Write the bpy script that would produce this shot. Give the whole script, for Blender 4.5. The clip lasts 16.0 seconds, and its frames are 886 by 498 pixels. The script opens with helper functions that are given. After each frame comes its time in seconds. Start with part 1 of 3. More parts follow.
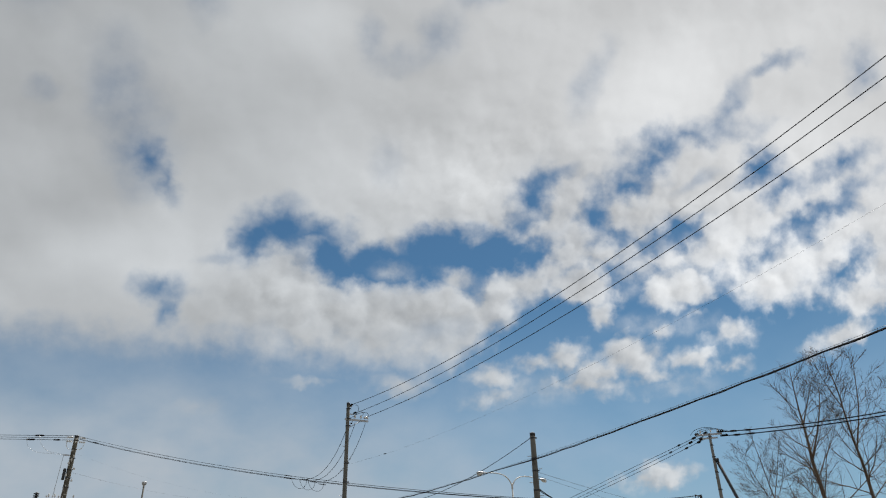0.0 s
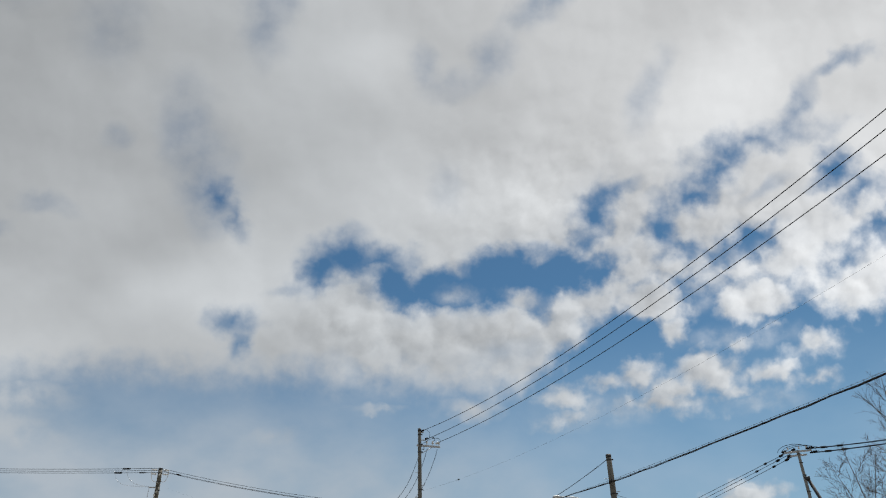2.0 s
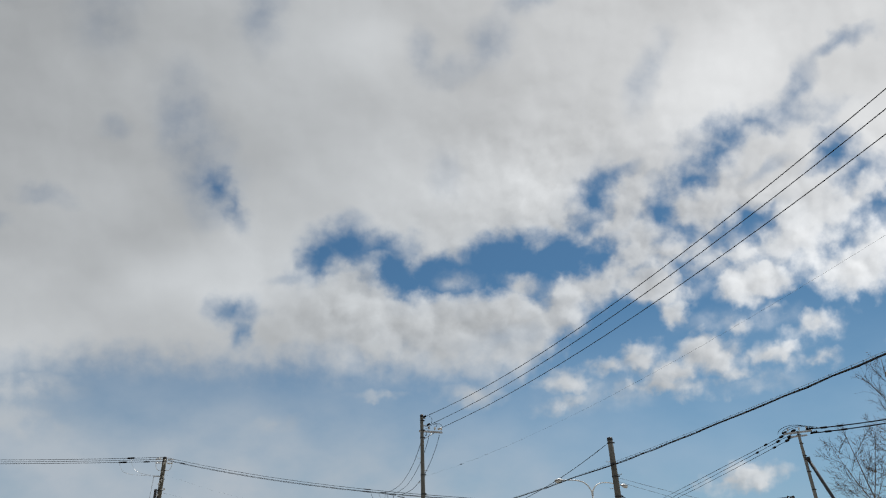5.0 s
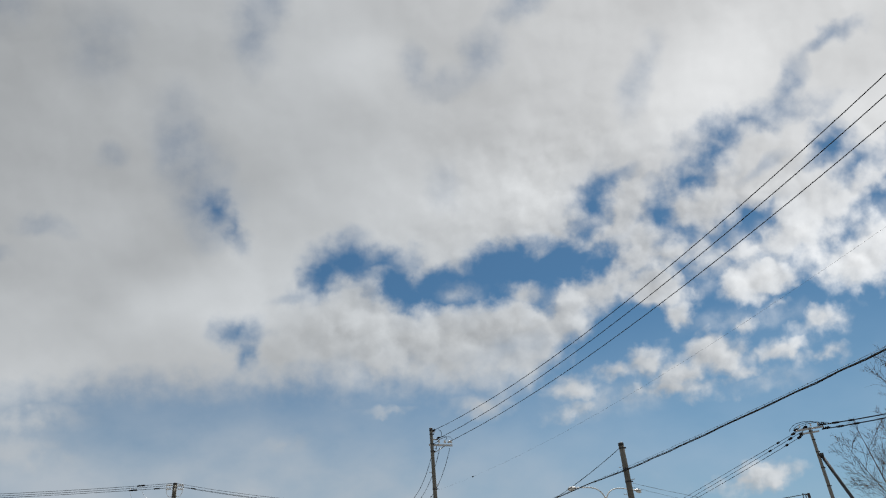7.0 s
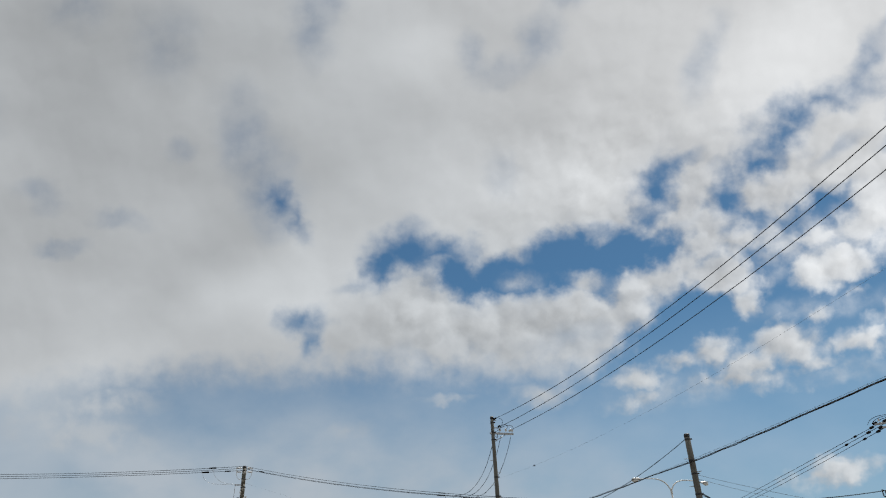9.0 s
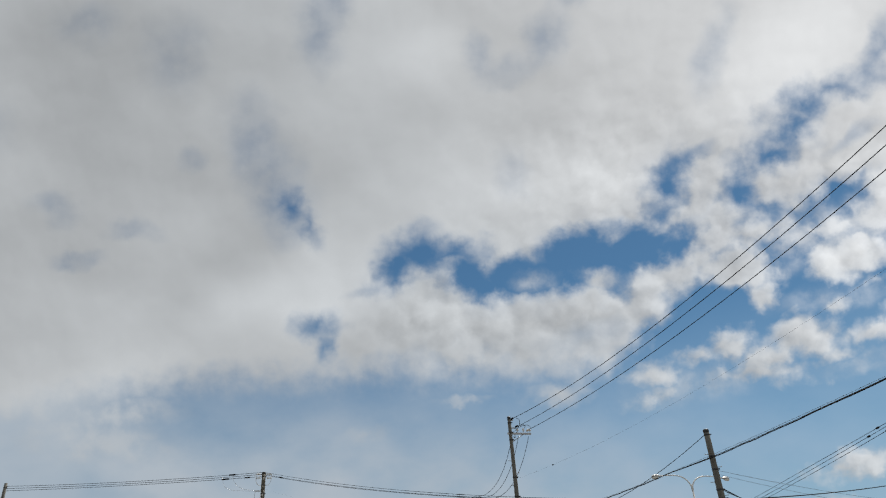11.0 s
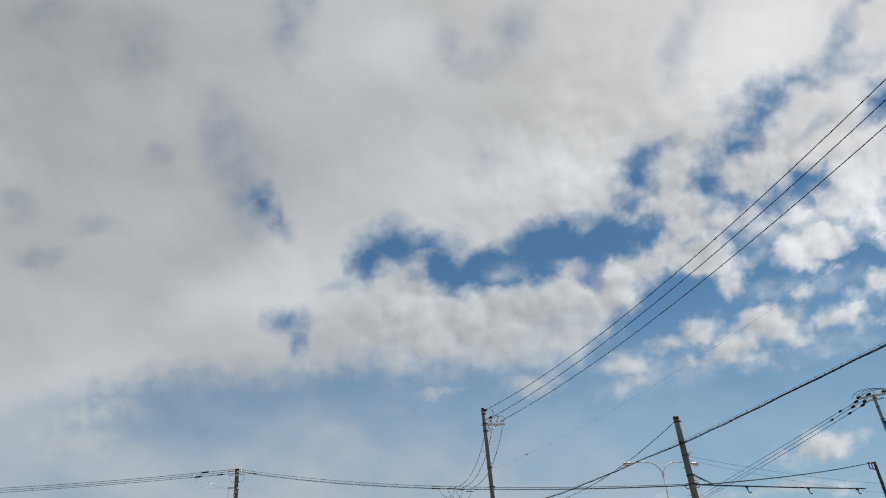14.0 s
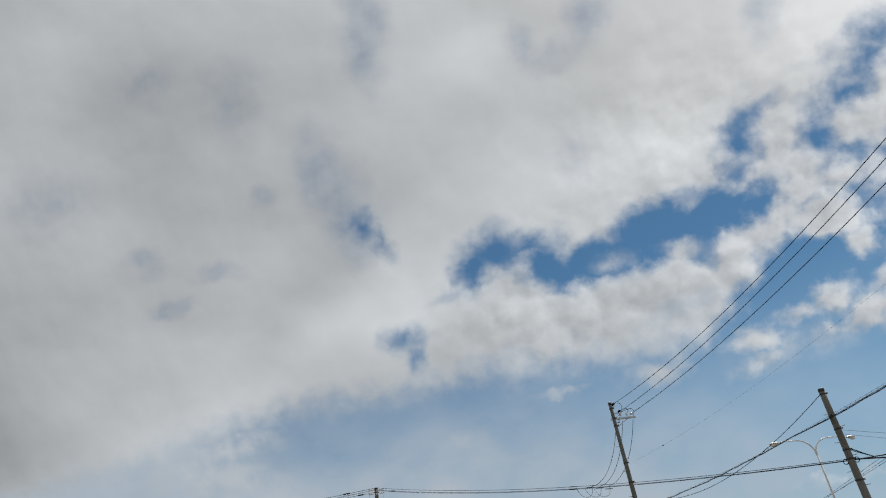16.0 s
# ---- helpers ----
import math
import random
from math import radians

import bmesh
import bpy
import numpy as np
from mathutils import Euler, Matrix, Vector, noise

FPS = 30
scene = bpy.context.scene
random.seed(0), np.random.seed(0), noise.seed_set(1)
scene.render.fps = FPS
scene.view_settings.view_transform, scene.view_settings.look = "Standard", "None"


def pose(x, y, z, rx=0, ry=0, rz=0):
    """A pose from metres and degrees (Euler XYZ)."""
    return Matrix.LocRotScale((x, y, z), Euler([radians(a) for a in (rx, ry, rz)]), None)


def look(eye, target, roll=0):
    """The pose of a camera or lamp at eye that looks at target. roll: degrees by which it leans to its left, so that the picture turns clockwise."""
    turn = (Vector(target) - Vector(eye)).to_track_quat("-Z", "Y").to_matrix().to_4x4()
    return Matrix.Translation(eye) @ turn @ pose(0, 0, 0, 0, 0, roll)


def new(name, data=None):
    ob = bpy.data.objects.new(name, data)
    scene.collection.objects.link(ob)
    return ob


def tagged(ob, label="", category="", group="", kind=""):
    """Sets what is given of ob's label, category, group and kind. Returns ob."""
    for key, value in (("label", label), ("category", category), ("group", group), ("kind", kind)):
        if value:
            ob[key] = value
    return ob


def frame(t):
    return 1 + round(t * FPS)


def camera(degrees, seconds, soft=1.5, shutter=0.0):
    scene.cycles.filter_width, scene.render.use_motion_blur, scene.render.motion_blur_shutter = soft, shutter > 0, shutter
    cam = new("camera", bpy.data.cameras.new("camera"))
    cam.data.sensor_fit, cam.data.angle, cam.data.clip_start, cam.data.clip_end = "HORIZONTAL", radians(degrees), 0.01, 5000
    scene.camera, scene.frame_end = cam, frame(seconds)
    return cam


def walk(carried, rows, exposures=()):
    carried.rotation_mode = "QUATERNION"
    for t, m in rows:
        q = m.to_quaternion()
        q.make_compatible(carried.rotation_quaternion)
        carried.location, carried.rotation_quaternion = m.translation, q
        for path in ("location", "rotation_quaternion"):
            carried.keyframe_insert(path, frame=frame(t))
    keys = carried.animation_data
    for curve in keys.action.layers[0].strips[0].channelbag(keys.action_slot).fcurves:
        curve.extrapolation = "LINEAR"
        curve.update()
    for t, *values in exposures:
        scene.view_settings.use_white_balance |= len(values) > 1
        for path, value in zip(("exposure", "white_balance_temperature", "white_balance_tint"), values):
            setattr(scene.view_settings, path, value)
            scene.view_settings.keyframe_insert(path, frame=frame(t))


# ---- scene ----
cam = camera(66.1, 16.0, soft=1.15)
# seconds, yaw, pitch, roll of a phone held up at eye height
PATH = [
    (0.0, -1.21, 27.07, 1.15), (0.5, 0.40, 27.31, 1.37), (1.0, 1.80, 28.27, 1.16), (1.5, 3.08, 29.12, 0.71), (2.0, 4.81, 29.12, 1.25),
    (2.5, 5.76, 27.34, 1.93), (3.0, 4.65, 27.68, 2.39), (5.5, 5.40, 28.00, 1.86), (6.0, 6.27, 27.38, 2.32), (6.5, 5.90, 27.69, 3.15),
    (7.0, 6.52, 29.09, 4.22), (7.5, 7.42, 30.22, 3.99), (8.0, 8.83, 30.15, 3.05), (8.5, 10.11, 29.96, 1.70), (9.0, 11.15, 28.42, 2.29),
    (11.5, 13.56, 28.83, 3.66), (12.0, 14.49, 29.75, 4.27), (12.5, 14.62, 29.64, 4.61), (13.0, 13.86, 29.44, 4.64), (13.5, 13.47, 28.93, 5.05),
    (14.0, 11.08, 27.89, 4.92), (14.5, 10.01, 30.10, 4.61), (15.0, 11.06, 31.89, 5.38), (15.5, 15.86, 30.72, 7.05), (16.0, 22.62, 29.67, 8.07),
]
EYE = (0, 0, 1.6)
walk(cam, [(t, pose(*EYE, 90 + p, r, y)) for t, y, p, r in PATH])

# ---- world and sun ----
SUN_AZ, SUN_EL = -22.0, 56.0      # degrees, azimuth anticlockwise from +y
SUN_DIR = Vector((-math.sin(radians(SUN_AZ)) * math.cos(radians(SUN_EL)),
                  math.cos(radians(SUN_AZ)) * math.cos(radians(SUN_EL)), math.sin(radians(SUN_EL))))
# the deck is thinnest, and so brightest, this way
THIN_DIR = Vector((0.6436, 0.3716, 0.6691))
SKY_STRENGTH = 0.055
CLOUD_LIGHT = 1.01

world = bpy.data.worlds.new("sky")
scene.world = world
world.use_nodes = True
wt = world.node_tree
wt.nodes.clear()


class Graph:
    """Small helper that wires shader nodes."""

    def __init__(self, tree):
        self.tree = tree

    def node(self, kind, **props):
        n = self.tree.nodes.new(kind)
        for k, v in props.items():
            setattr(n, k, v)
        return n

    def put(self, socket, value):
        if isinstance(value, bpy.types.NodeSocket):
            self.tree.links.new(value, socket)
        else:
            socket.default_value = value

    def math(self, op, a, b=0.0, c=0.0, clamp=False):
        n = self.node("ShaderNodeMath", operation=op, use_clamp=clamp)
        for s, v in zip(n.inputs, (a, b, c)):
            self.put(s, v)
        return n.outputs[0]

    def vec(self, op, a, b=(0, 0, 0)):
        n = self.node("ShaderNodeVectorMath", operation=op)
        self.put(n.inputs[0], a)
        if op == "SCALE":
            self.put(n.inputs[3], b)
        else:
            self.put(n.inputs[1], b)
        return n.outputs[1] if op in ("DOT_PRODUCT", "LENGTH") else n.outputs[0]

    def ramp(self, v, lo, hi, to_lo=0.0, to_hi=1.0, smooth=True):
        n = self.node("ShaderNodeMapRange", interpolation_type="SMOOTHSTEP" if smooth else "LINEAR")
        for s, q in zip(n.inputs, (v, lo, hi, to_lo, to_hi)):
            self.put(s, q)
        return n.outputs[0]

    def noise(self, vector, scale, detail=4.0, rough=0.5, distortion=0.0):
        n = self.node("ShaderNodeTexNoise")
        self.put(n.inputs["Vector"], vector)
        for k, q in (("Scale", scale), ("Detail", detail), ("Roughness", rough), ("Distortion", distortion)):
            self.put(n.inputs[k], q)
        return n

    def mix(self, fac, a, b, blend="MIX"):
        n = self.node("ShaderNodeMix", data_type="RGBA", blend_type=blend)
        self.put(n.inputs[0], fac)
        self.put(n.inputs[6], a)
        self.put(n.inputs[7], b)
        return n.outputs[2]

    def comb(self, x, y, z):
        n = self.node("ShaderNodeCombineXYZ")
        for s, v in zip(n.inputs, (x, y, z)):
            self.put(s, v)
        return n.outputs[0]

    def split(self, v):
        n = self.node("ShaderNodeSeparateXYZ")
        self.put(n.inputs[0], v)
        return n.outputs


g = Graph(wt)
sky_dir = g.node("ShaderNodeTexCoord").outputs["Generated"]
dx, dy, dz = g.split(sky_dir)

# A flat chart of the part of the sky with the broken deck: x to the east, y downwards, 12.05 units to a radian
chart = pose(0, 0, 0, 120.15, 3.05, 8.83).to_3x3()
ahead = g.math("MAXIMUM", g.vec("DOT_PRODUCT", sky_dir, tuple(-chart.col[2])), 0.15)
cx = g.math("MULTIPLY_ADD", g.math("DIVIDE", g.vec("DOT_PRODUCT", sky_dir, tuple(chart.col[0])), ahead), 12.05, 7.84)
cy = g.math("MULTIPLY_ADD", g.math("DIVIDE", g.vec("DOT_PRODUCT", sky_dir, tuple(chart.col[1])), ahead), -12.05, 4.41)
sunward = g.vec("DOT_PRODUCT", sky_dir, tuple(THIN_DIR))
squat = g.vec("MULTIPLY", sky_dir, (1.0, 1.0, 1.5))
billow = g.noise(squat, 9.0, 5.0, 0.52)
wide = g.noise(squat, 3.6, 2.0, 0.45)
soft = g.noise(squat, 9.0, 1.5, 0.4)
flat = g.comb(cx, cy, 0.0)
swirl = g.vec("SUBTRACT", g.noise(flat, 0.8, 2.0, 0.5).outputs["Color"], (0.5, 0.5, 0.5))
curl = g.vec("SUBTRACT", g.noise(flat, 2.7, 3.5, 0.56).outputs["Color"], (0.5, 0.5, 0.5))
drifted = g.vec("ADD", flat, g.vec("SCALE", swirl, 0.14))
loose = g.vec("ADD", g.vec("ADD", flat, g.vec("SCALE", swirl, 0.9)), g.vec("SCALE", curl, 0.30))
spot = g.vec("ADD", drifted, g.vec("SCALE", curl, 0.46))


def lumps(at, scale, smooth=0.35):
    n = g.node("ShaderNodeTexVoronoi", feature="SMOOTH_F1")
    g.put(n.inputs["Vector"], at)
    n.inputs["Scale"].default_value = scale
    n.inputs["Smoothness"].default_value = smooth
    return n.outputs["Distance"]


# Rounded heads at two sizes, and the same a little nearer the light
TO_LIGHT = (0.10, -0.13, 0.0)
ruffled = g.vec("ADD", flat, g.vec("SCALE", curl, 0.42))
ruffled_lit = g.vec("ADD", ruffled, TO_LIGHT)
heap, heap_lit = lumps(ruffled, 1.7), lumps(ruffled_lit, 1.7)
curd, curd_lit = lumps(ruffled, 4.2), lumps(ruffled_lit, 4.2)
fine = g.noise(flat, 2.4, 4.0, 0.52)
fine_lit = g.noise(g.vec("ADD", flat, TO_LIGHT), 2.4, 4.0, 0.52)

# Openings in the deck. Each row: x, y, half width, half height, turn in degrees
GAPS = [
    (6.30, 4.98, 0.46, 0.23, -42), (6.68, 4.79, 0.52, 0.29, 0), (7.24, 4.86, 0.56, 0.20, 2), (7.52, 5.18, 0.50, 0.30, 28),
    (7.82, 5.44, 0.30, 0.20, 45), (8.60, 5.29, 0.98, 0.37, 0), (9.50, 5.02, 0.85, 0.46, -10), (10.45, 4.86, 0.90, 0.30, -2),
    (10.20, 5.30, 0.36, 0.36, 10), (11.10, 4.84, 0.40, 0.17, -20),
    (4.80, 6.06, 0.25, 0.13, -5), (4.92, 6.44, 0.10, 0.24, 10), (4.50, 3.96, 0.12, 0.18, -12), (4.74, 4.28, 0.08, 0.14, -30),
]
GAPS_EAST = [
    (11.05, 3.90, 0.14, 0.30, 18), (12.26, 3.96, 0.18, 0.30, -15), (12.52, 4.22, 0.24, 0.10, 15),
    (13.40, 2.46, 0.26, 0.19, -10), (13.95, 2.28, 0.46, 0.09, -15), (13.16, 2.92, 0.20, 0.32, 12), (12.78, 3.44, 0.30, 0.13, -28),
    (15.42, 2.70, 0.28, 0.34, 40), (13.86, 4.18, 0.44, 0.21, -25), (16.65, 3.50, 0.84, 0.17, -40), (15.90, 3.05, 0.30, 0.16, -20),
    (17.10, 2.40, 0.36, 0.13, -30), (17.38, 4.52, 0.42, 0.18, -50),
]
# Heaped clouds that stand apart from the deck
PUFFS = [
    (10.98, 5.42, 0.66, 0.36, -18), (12.18, 5.29, 0.92, 0.40, 0), (12.62, 5.80, 0.28, 0.30, 0), (14.08, 5.14, 0.82, 0.46, -12),
    (16.00, 4.82, 1.00, 0.52, -5), (18.00, 4.90, 0.80, 0.36, -5), (13.30, 6.50, 0.66, 0.40, 0), (12.75, 6.82, 0.60, 0.24, -20), (12.08, 6.60, 0.48, 0.24, -28),
    (11.45, 6.82, 0.32, 0.20, -15), (12.60, 7.10, 0.92, 0.20, -6), (10.85, 7.12, 0.50, 0.20, 0), (9.05, 7.36, 0.34, 0.14, 0),
    (14.45, 6.42, 0.56, 0.17, -18), (13.98, 6.80, 0.36, 0.15, -15), (15.25, 5.86, 0.56, 0.22, -12), (17.60, 5.72, 0.80, 0.26, -28),
]
SMALL_PUFFS = [
    (9.80, 5.44, 0.34, 0.20, 10), (15.32, 6.52, 0.30, 0.12, -8), (13.82, 6.02, 0.26, 0.11, -20), (14.30, 8.70, 0.60, 0.24, -8), (13.95, 8.82, 0.60, 0.17, -10),
    (13.30, 9.50, 1.40, 0.10, -3), (10.85, 7.46, 0.34, 0.08, -12), (14.55, 5.62, 0.26, 0.16, 0),
]
# Veils too thin to hide the blue. Each row: x, y, half width, half height, turn, weight
WISPS = [
    (14.30, 4.55, 1.90, 0.60, -8, 0.75), (13.10, 5.00, 0.90, 0.60, 0, 0.45), (16.60, 4.10, 1.60, 0.70, -20, 0.5),
    (8.72, 5.44, 0.60, 0.36, 5, 0.52), (7.10, 5.00, 0.40, 0.16, 10, 0.4), (7.40, 7.47, 0.66, 0.12, -3, 0.42),
    (10.40, 5.55, 0.80, 0.40, 0, 0.5), (11.40, 7.30, 1.60, 0.50, -8, 0.45), (13.9, 5.85, 1.6, 0.35, -8, 0.35), (1.10, 7.55, 1.60, 0.45, -4, 0.55),
    (0.60, 8.10, 2.20, 0.50, 4, 0.5), (14.3, 6.95, 1.2, 0.3, -8, 0.4), (5.60, 8.05, 0.60, 0.22, -8, 0.3),
]
# Parts of the deck so thin that they turn blue-grey
THIN = [
    (9.90, 0.10, 1.10, 0.50, -38, 0.50), (9.05, 1.20, 0.45, 0.75, 18, 0.32), (8.35, 1.75, 0.80, 0.34, -20, 0.22), (5.15, 0.45, 0.60, 1.50, 10, 0.36),
    (3.90, 2.85, 0.85, 1.60, -14, 0.32), (4.30, 3.95, 0.90, 0.80, -20, 0.32), (2.58, 3.02, 0.40, 0.28, -20, 0.20), (11.92, 1.45, 0.42, 1.10, 14, 0.28),
    (6.62, 4.32, 0.55, 0.26, 0, 0.40), (8.45, 3.45, 0.50, 0.50, 0, 0.16), (14.62, 1.55, 0.42, 0.85, 22, 0.62), (15.40, 0.72, 0.90, 0.24, -30, 0.55),
    (1.50, 4.25, 0.80, 0.28, 10, 0.25), (0.00, 3.80, 0.70, 0.45, 0, 0.25), (0.80, 0.45, 0.90, 0.60, 0, 0.20), (10.3, 4.42, 0.80, 0.22, -6, 0.50),
]
THIN_EAST = [
    (11.40, 3.42, 0.65, 0.22, -38, 0.5), 
    (12.85, 4.30, 0.70, 0.22, -10, 0.4), (11.30, 4.55, 0.70, 0.22, -20, 0.25), (12.60, 3.10, 0.60, 0.35, -35, 0.3), (14.10, 3.20, 0.80, 0.22, -35, 0.3),
    (2.40, 1.10, 0.90, 1.10, -10, 0.18), (5.70, 5.55, 0.60, 0.20, -10, 0.22), (0.40, 4.60, 0.60, 0.22, -5, 0.28), (-1.80, 2.2, 1.4, 1.0, 0, 0.2),
    (7.90, 1.45, 0.40, 0.50, 0, 0.26), (17.2, 0.6, 0.5, 0.7, 10, 0.5), (9.60, 6.50, 1.20, 0.40, -5, 0.2), (6.30, 6.62, 0.90, 0.30, 0, 0.2),
]
SHADE = [
    (0.60, 0.60, 2.60, 1.80, 0, -0.05), (4.40, 5.60, 2.60, 1.20, -20, 0.13), (9.80, 3.60, 2.20, 1.10, -10, 0.12),
    (13.20, 1.50, 2.60, 1.60, -35, 0.13), (9.20, 6.60, 2.60, 0.90, 0, -0.03),
    (6.90, 1.40, 1.20, 0.90, 0, 0.08), (15.40, 5.20, 4.40, 2.40, -5, 0.16), (16.6, 3.2, 3.0, 2.6, 0, 0.12),
    (0.00, 6.80, 5.00, 2.80, 0, 0.13), (-3.0, 3.5, 4.0, 4.0, 0, 0.06),
]


def placed(at, total, x, y, w, h, turn):
    """The chart seen from one ellipse. The running total rides along on z, scaled away, so that the ellipses are worked out one by one."""
    east, down, _ = g.split(at)
    riding = g.comb(east, down, total)
    m = g.node("ShaderNodeMapping", vector_type="TEXTURE")
    g.put(m.inputs["Vector"], riding)
    m.inputs["Location"].default_value = (x, y, 0)
    m.inputs["Rotation"].default_value = (0, 0, radians(turn))
    m.inputs["Scale"].default_value = (w, h, 1e6)
    return m.outputs[0]


def blobs(rows, total, at):
    """Adds soft ellipses to a running total."""
    for x, y, w, h, turn, weight in rows:
        spread = placed(at, total, x, y, w, h, turn)
        b = g.node("ShaderNodeTexGradient", gradient_type="SPHERICAL")
        g.put(b.inputs[0], spread)
        total = g.math("MULTIPLY_ADD", g.ramp(b.outputs[1], 0.0, 0.9), weight, total)
    return total


def cut(rows, total, at, blend, steep=1.5):
    """Takes ellipses out of a field of depths inside the cloud."""
    for x, y, w, h, turn in rows:
        m = min(w, h) * steep
        total = g.math("SMOOTH_MIN", total, g.math("MULTIPLY_ADD", g.vec("LENGTH", placed(at, total, x, y, w, h, turn)), m, -m), blend)
    return total


def heaped(rows, total, at, blend):
    """Joins ellipses to a field of depths inside the cloud."""
    for x, y, w, h, turn in rows:
        m = min(w, h) * 1.5
        total = g.math("SMOOTH_MAX", total, g.math("MULTIPLY_ADD", g.vec("LENGTH", placed(at, total, x, y, w, h, turn)), -m, m), blend)
    return total


# The deck ends along a ragged edge low in the sky, higher towards the east
edge = g.math("MULTIPLY_ADD", g.math("MAXIMUM", g.math("SUBTRACT", cx, 9.95), 0.0), -0.95, 7.02)
edge = g.math("MULTIPLY_ADD", g.math("MAXIMUM", g.math("SUBTRACT", 2.5, cx), 0.0), 0.14, g.math("MAXIMUM", edge, 4.95))
depth = g.math("MULTIPLY", g.math("SUBTRACT", edge, g.split(spot)[1]), 0.75)
depth = g.math("MINIMUM", g.math("MAXIMUM", depth, -1.2), 1.2)
depth = cut(GAPS_EAST, cut(GAPS, depth, spot, 0.10), spot, 0.08, 1.1)
depth = heaped(SMALL_PUFFS, heaped(PUFFS, depth, spot, 0.10), spot, 0.05)
eastness = g.ramp(cx, 6.0, 12.0)
lumpy = g.math("MULTIPLY", eastness, g.ramp(cy, 1.4, 4.8, 0.10, 1.0))
lumpy = g.math("MAXIMUM", lumpy, g.math("MULTIPLY", g.ramp(cx, 4.5, 7.5), g.ramp(cy, 4.6, 5.4, 0.0, 0.75)))
# the underside of the deck is soft
lumpy = g.math("MULTIPLY", lumpy, g.math("MAXIMUM", g.ramp(cy, 6.2, 7.0, 1.0, 0.25), g.ramp(cx, 9.2, 10.6)))
# towards the sun the deck breaks up
broken = g.math("MULTIPLY", g.ramp(cx, 10.6, 13.2), g.ramp(cy, 1.2, 4.0))
depth = g.math("MINIMUM", depth, g.ramp(broken, 0.0, 1.0, 1.2, 0.52, smooth=False))
rough = g.math("MULTIPLY", g.math("SUBTRACT", fine.outputs[0], 0.5), g.ramp(lumpy, 0.0, 1.0, 0.36, 0.62, smooth=False))
rough = g.math("MULTIPLY_ADD", g.math("SUBTRACT", 0.36, heap), g.ramp(lumpy, 0.0, 1.0, 0.08, 0.36, smooth=False), rough)
rough = g.math("MULTIPLY_ADD", g.math("SUBTRACT", 0.36, curd), g.ramp(lumpy, 0.0, 1.0, 0.03, 0.13, smooth=False), rough)
body = g.math("ADD", depth, rough)
half = g.ramp(lumpy, 0.0, 1.0, 0.35, 0.24, smooth=False)
cover = g.ramp(body, g.math("MULTIPLY", half, -1.0), half)
veils = blobs(WISPS, 0.0, spot)
veils = g.math("MULTIPLY", veils, g.ramp(fine.outputs[0], 0.30, 0.66, 0.25, 1.2))
cover = g.math("MAXIMUM", cover, g.math("MINIMUM", veils, 0.78))
thinned = blobs(THIN_EAST, blobs(THIN, 0.0, loose), loose)
thinned = g.math("MULTIPLY", thinned, g.ramp(fine.outputs[0], 0.30, 0.70, 1.2, 0.65), clamp=True)
cover = g.math("MULTIPLY", cover, g.math("SUBTRACT", 1.0, thinned))
thick = g.ramp(body, 0.0, 0.7)
# broken heaps let some blue through near their edges
cover = g.math("MULTIPLY", cover, g.math("SUBTRACT", 1.0, g.math("MULTIPLY", lumpy, g.ramp(thick, 0.0, 1.0, 0.14, 0.01, smooth=False))))

# How bright the clouds are: brighter towards the sun, their lumps lit from its side
bright = g.ramp(sunward, -0.10, 1.0, 0.345, 0.64, smooth=False)
bright = blobs(SHADE, bright, drifted)
relief = g.math("MULTIPLY", g.math("SUBTRACT", fine.outputs[0], fine_lit.outputs[0]), 0.42)
relief = g.math("MULTIPLY_ADD", g.math("SUBTRACT", heap_lit, heap), 0.60, relief)
relief = g.math("MULTIPLY_ADD", g.math("SUBTRACT", curd_lit, curd), 0.14, relief)
bright = g.math("MULTIPLY_ADD", relief, g.ramp(lumpy, 0.0, 1.0, 0.05, 0.58, smooth=False), bright)
bright = g.math("ADD", bright, g.math("MULTIPLY", g.math("SUBTRACT", wide.outputs[0], 0.5), 0.20))
bright = g.math("ADD", bright, g.math("MULTIPLY", g.math("SUBTRACT", soft.outputs[0], 0.5), 0.13))
bright = g.math("MULTIPLY_ADD", g.math("SUBTRACT", thick, 0.7), -0.05, bright)
bright = g.math("MULTIPLY", bright, CLOUD_LIGHT)
# Sunlit cloud is a little warmer than the shaded deck
cloud = g.vec("SCALE", g.mix(g.ramp(sunward, 0.45, 0.95), (0.957, 1.0, 1.034, 1.0), (0.985, 1.0, 1.012, 1.0)), bright)

sky = g.node("ShaderNodeTexSky", sky_type="NISHITA", sun_disc=False)
sky.sun_elevation, sky.sun_rotation = radians(SUN_EL), radians(-SUN_AZ)
sky.air_density, sky.dust_density, sky.ozone_density = 1.0, 0.15, 1.3
blue = g.vec("MULTIPLY", sky.outputs[0], tuple(SKY_STRENGTH * k for k in (0.61, 0.96, 1.08)))
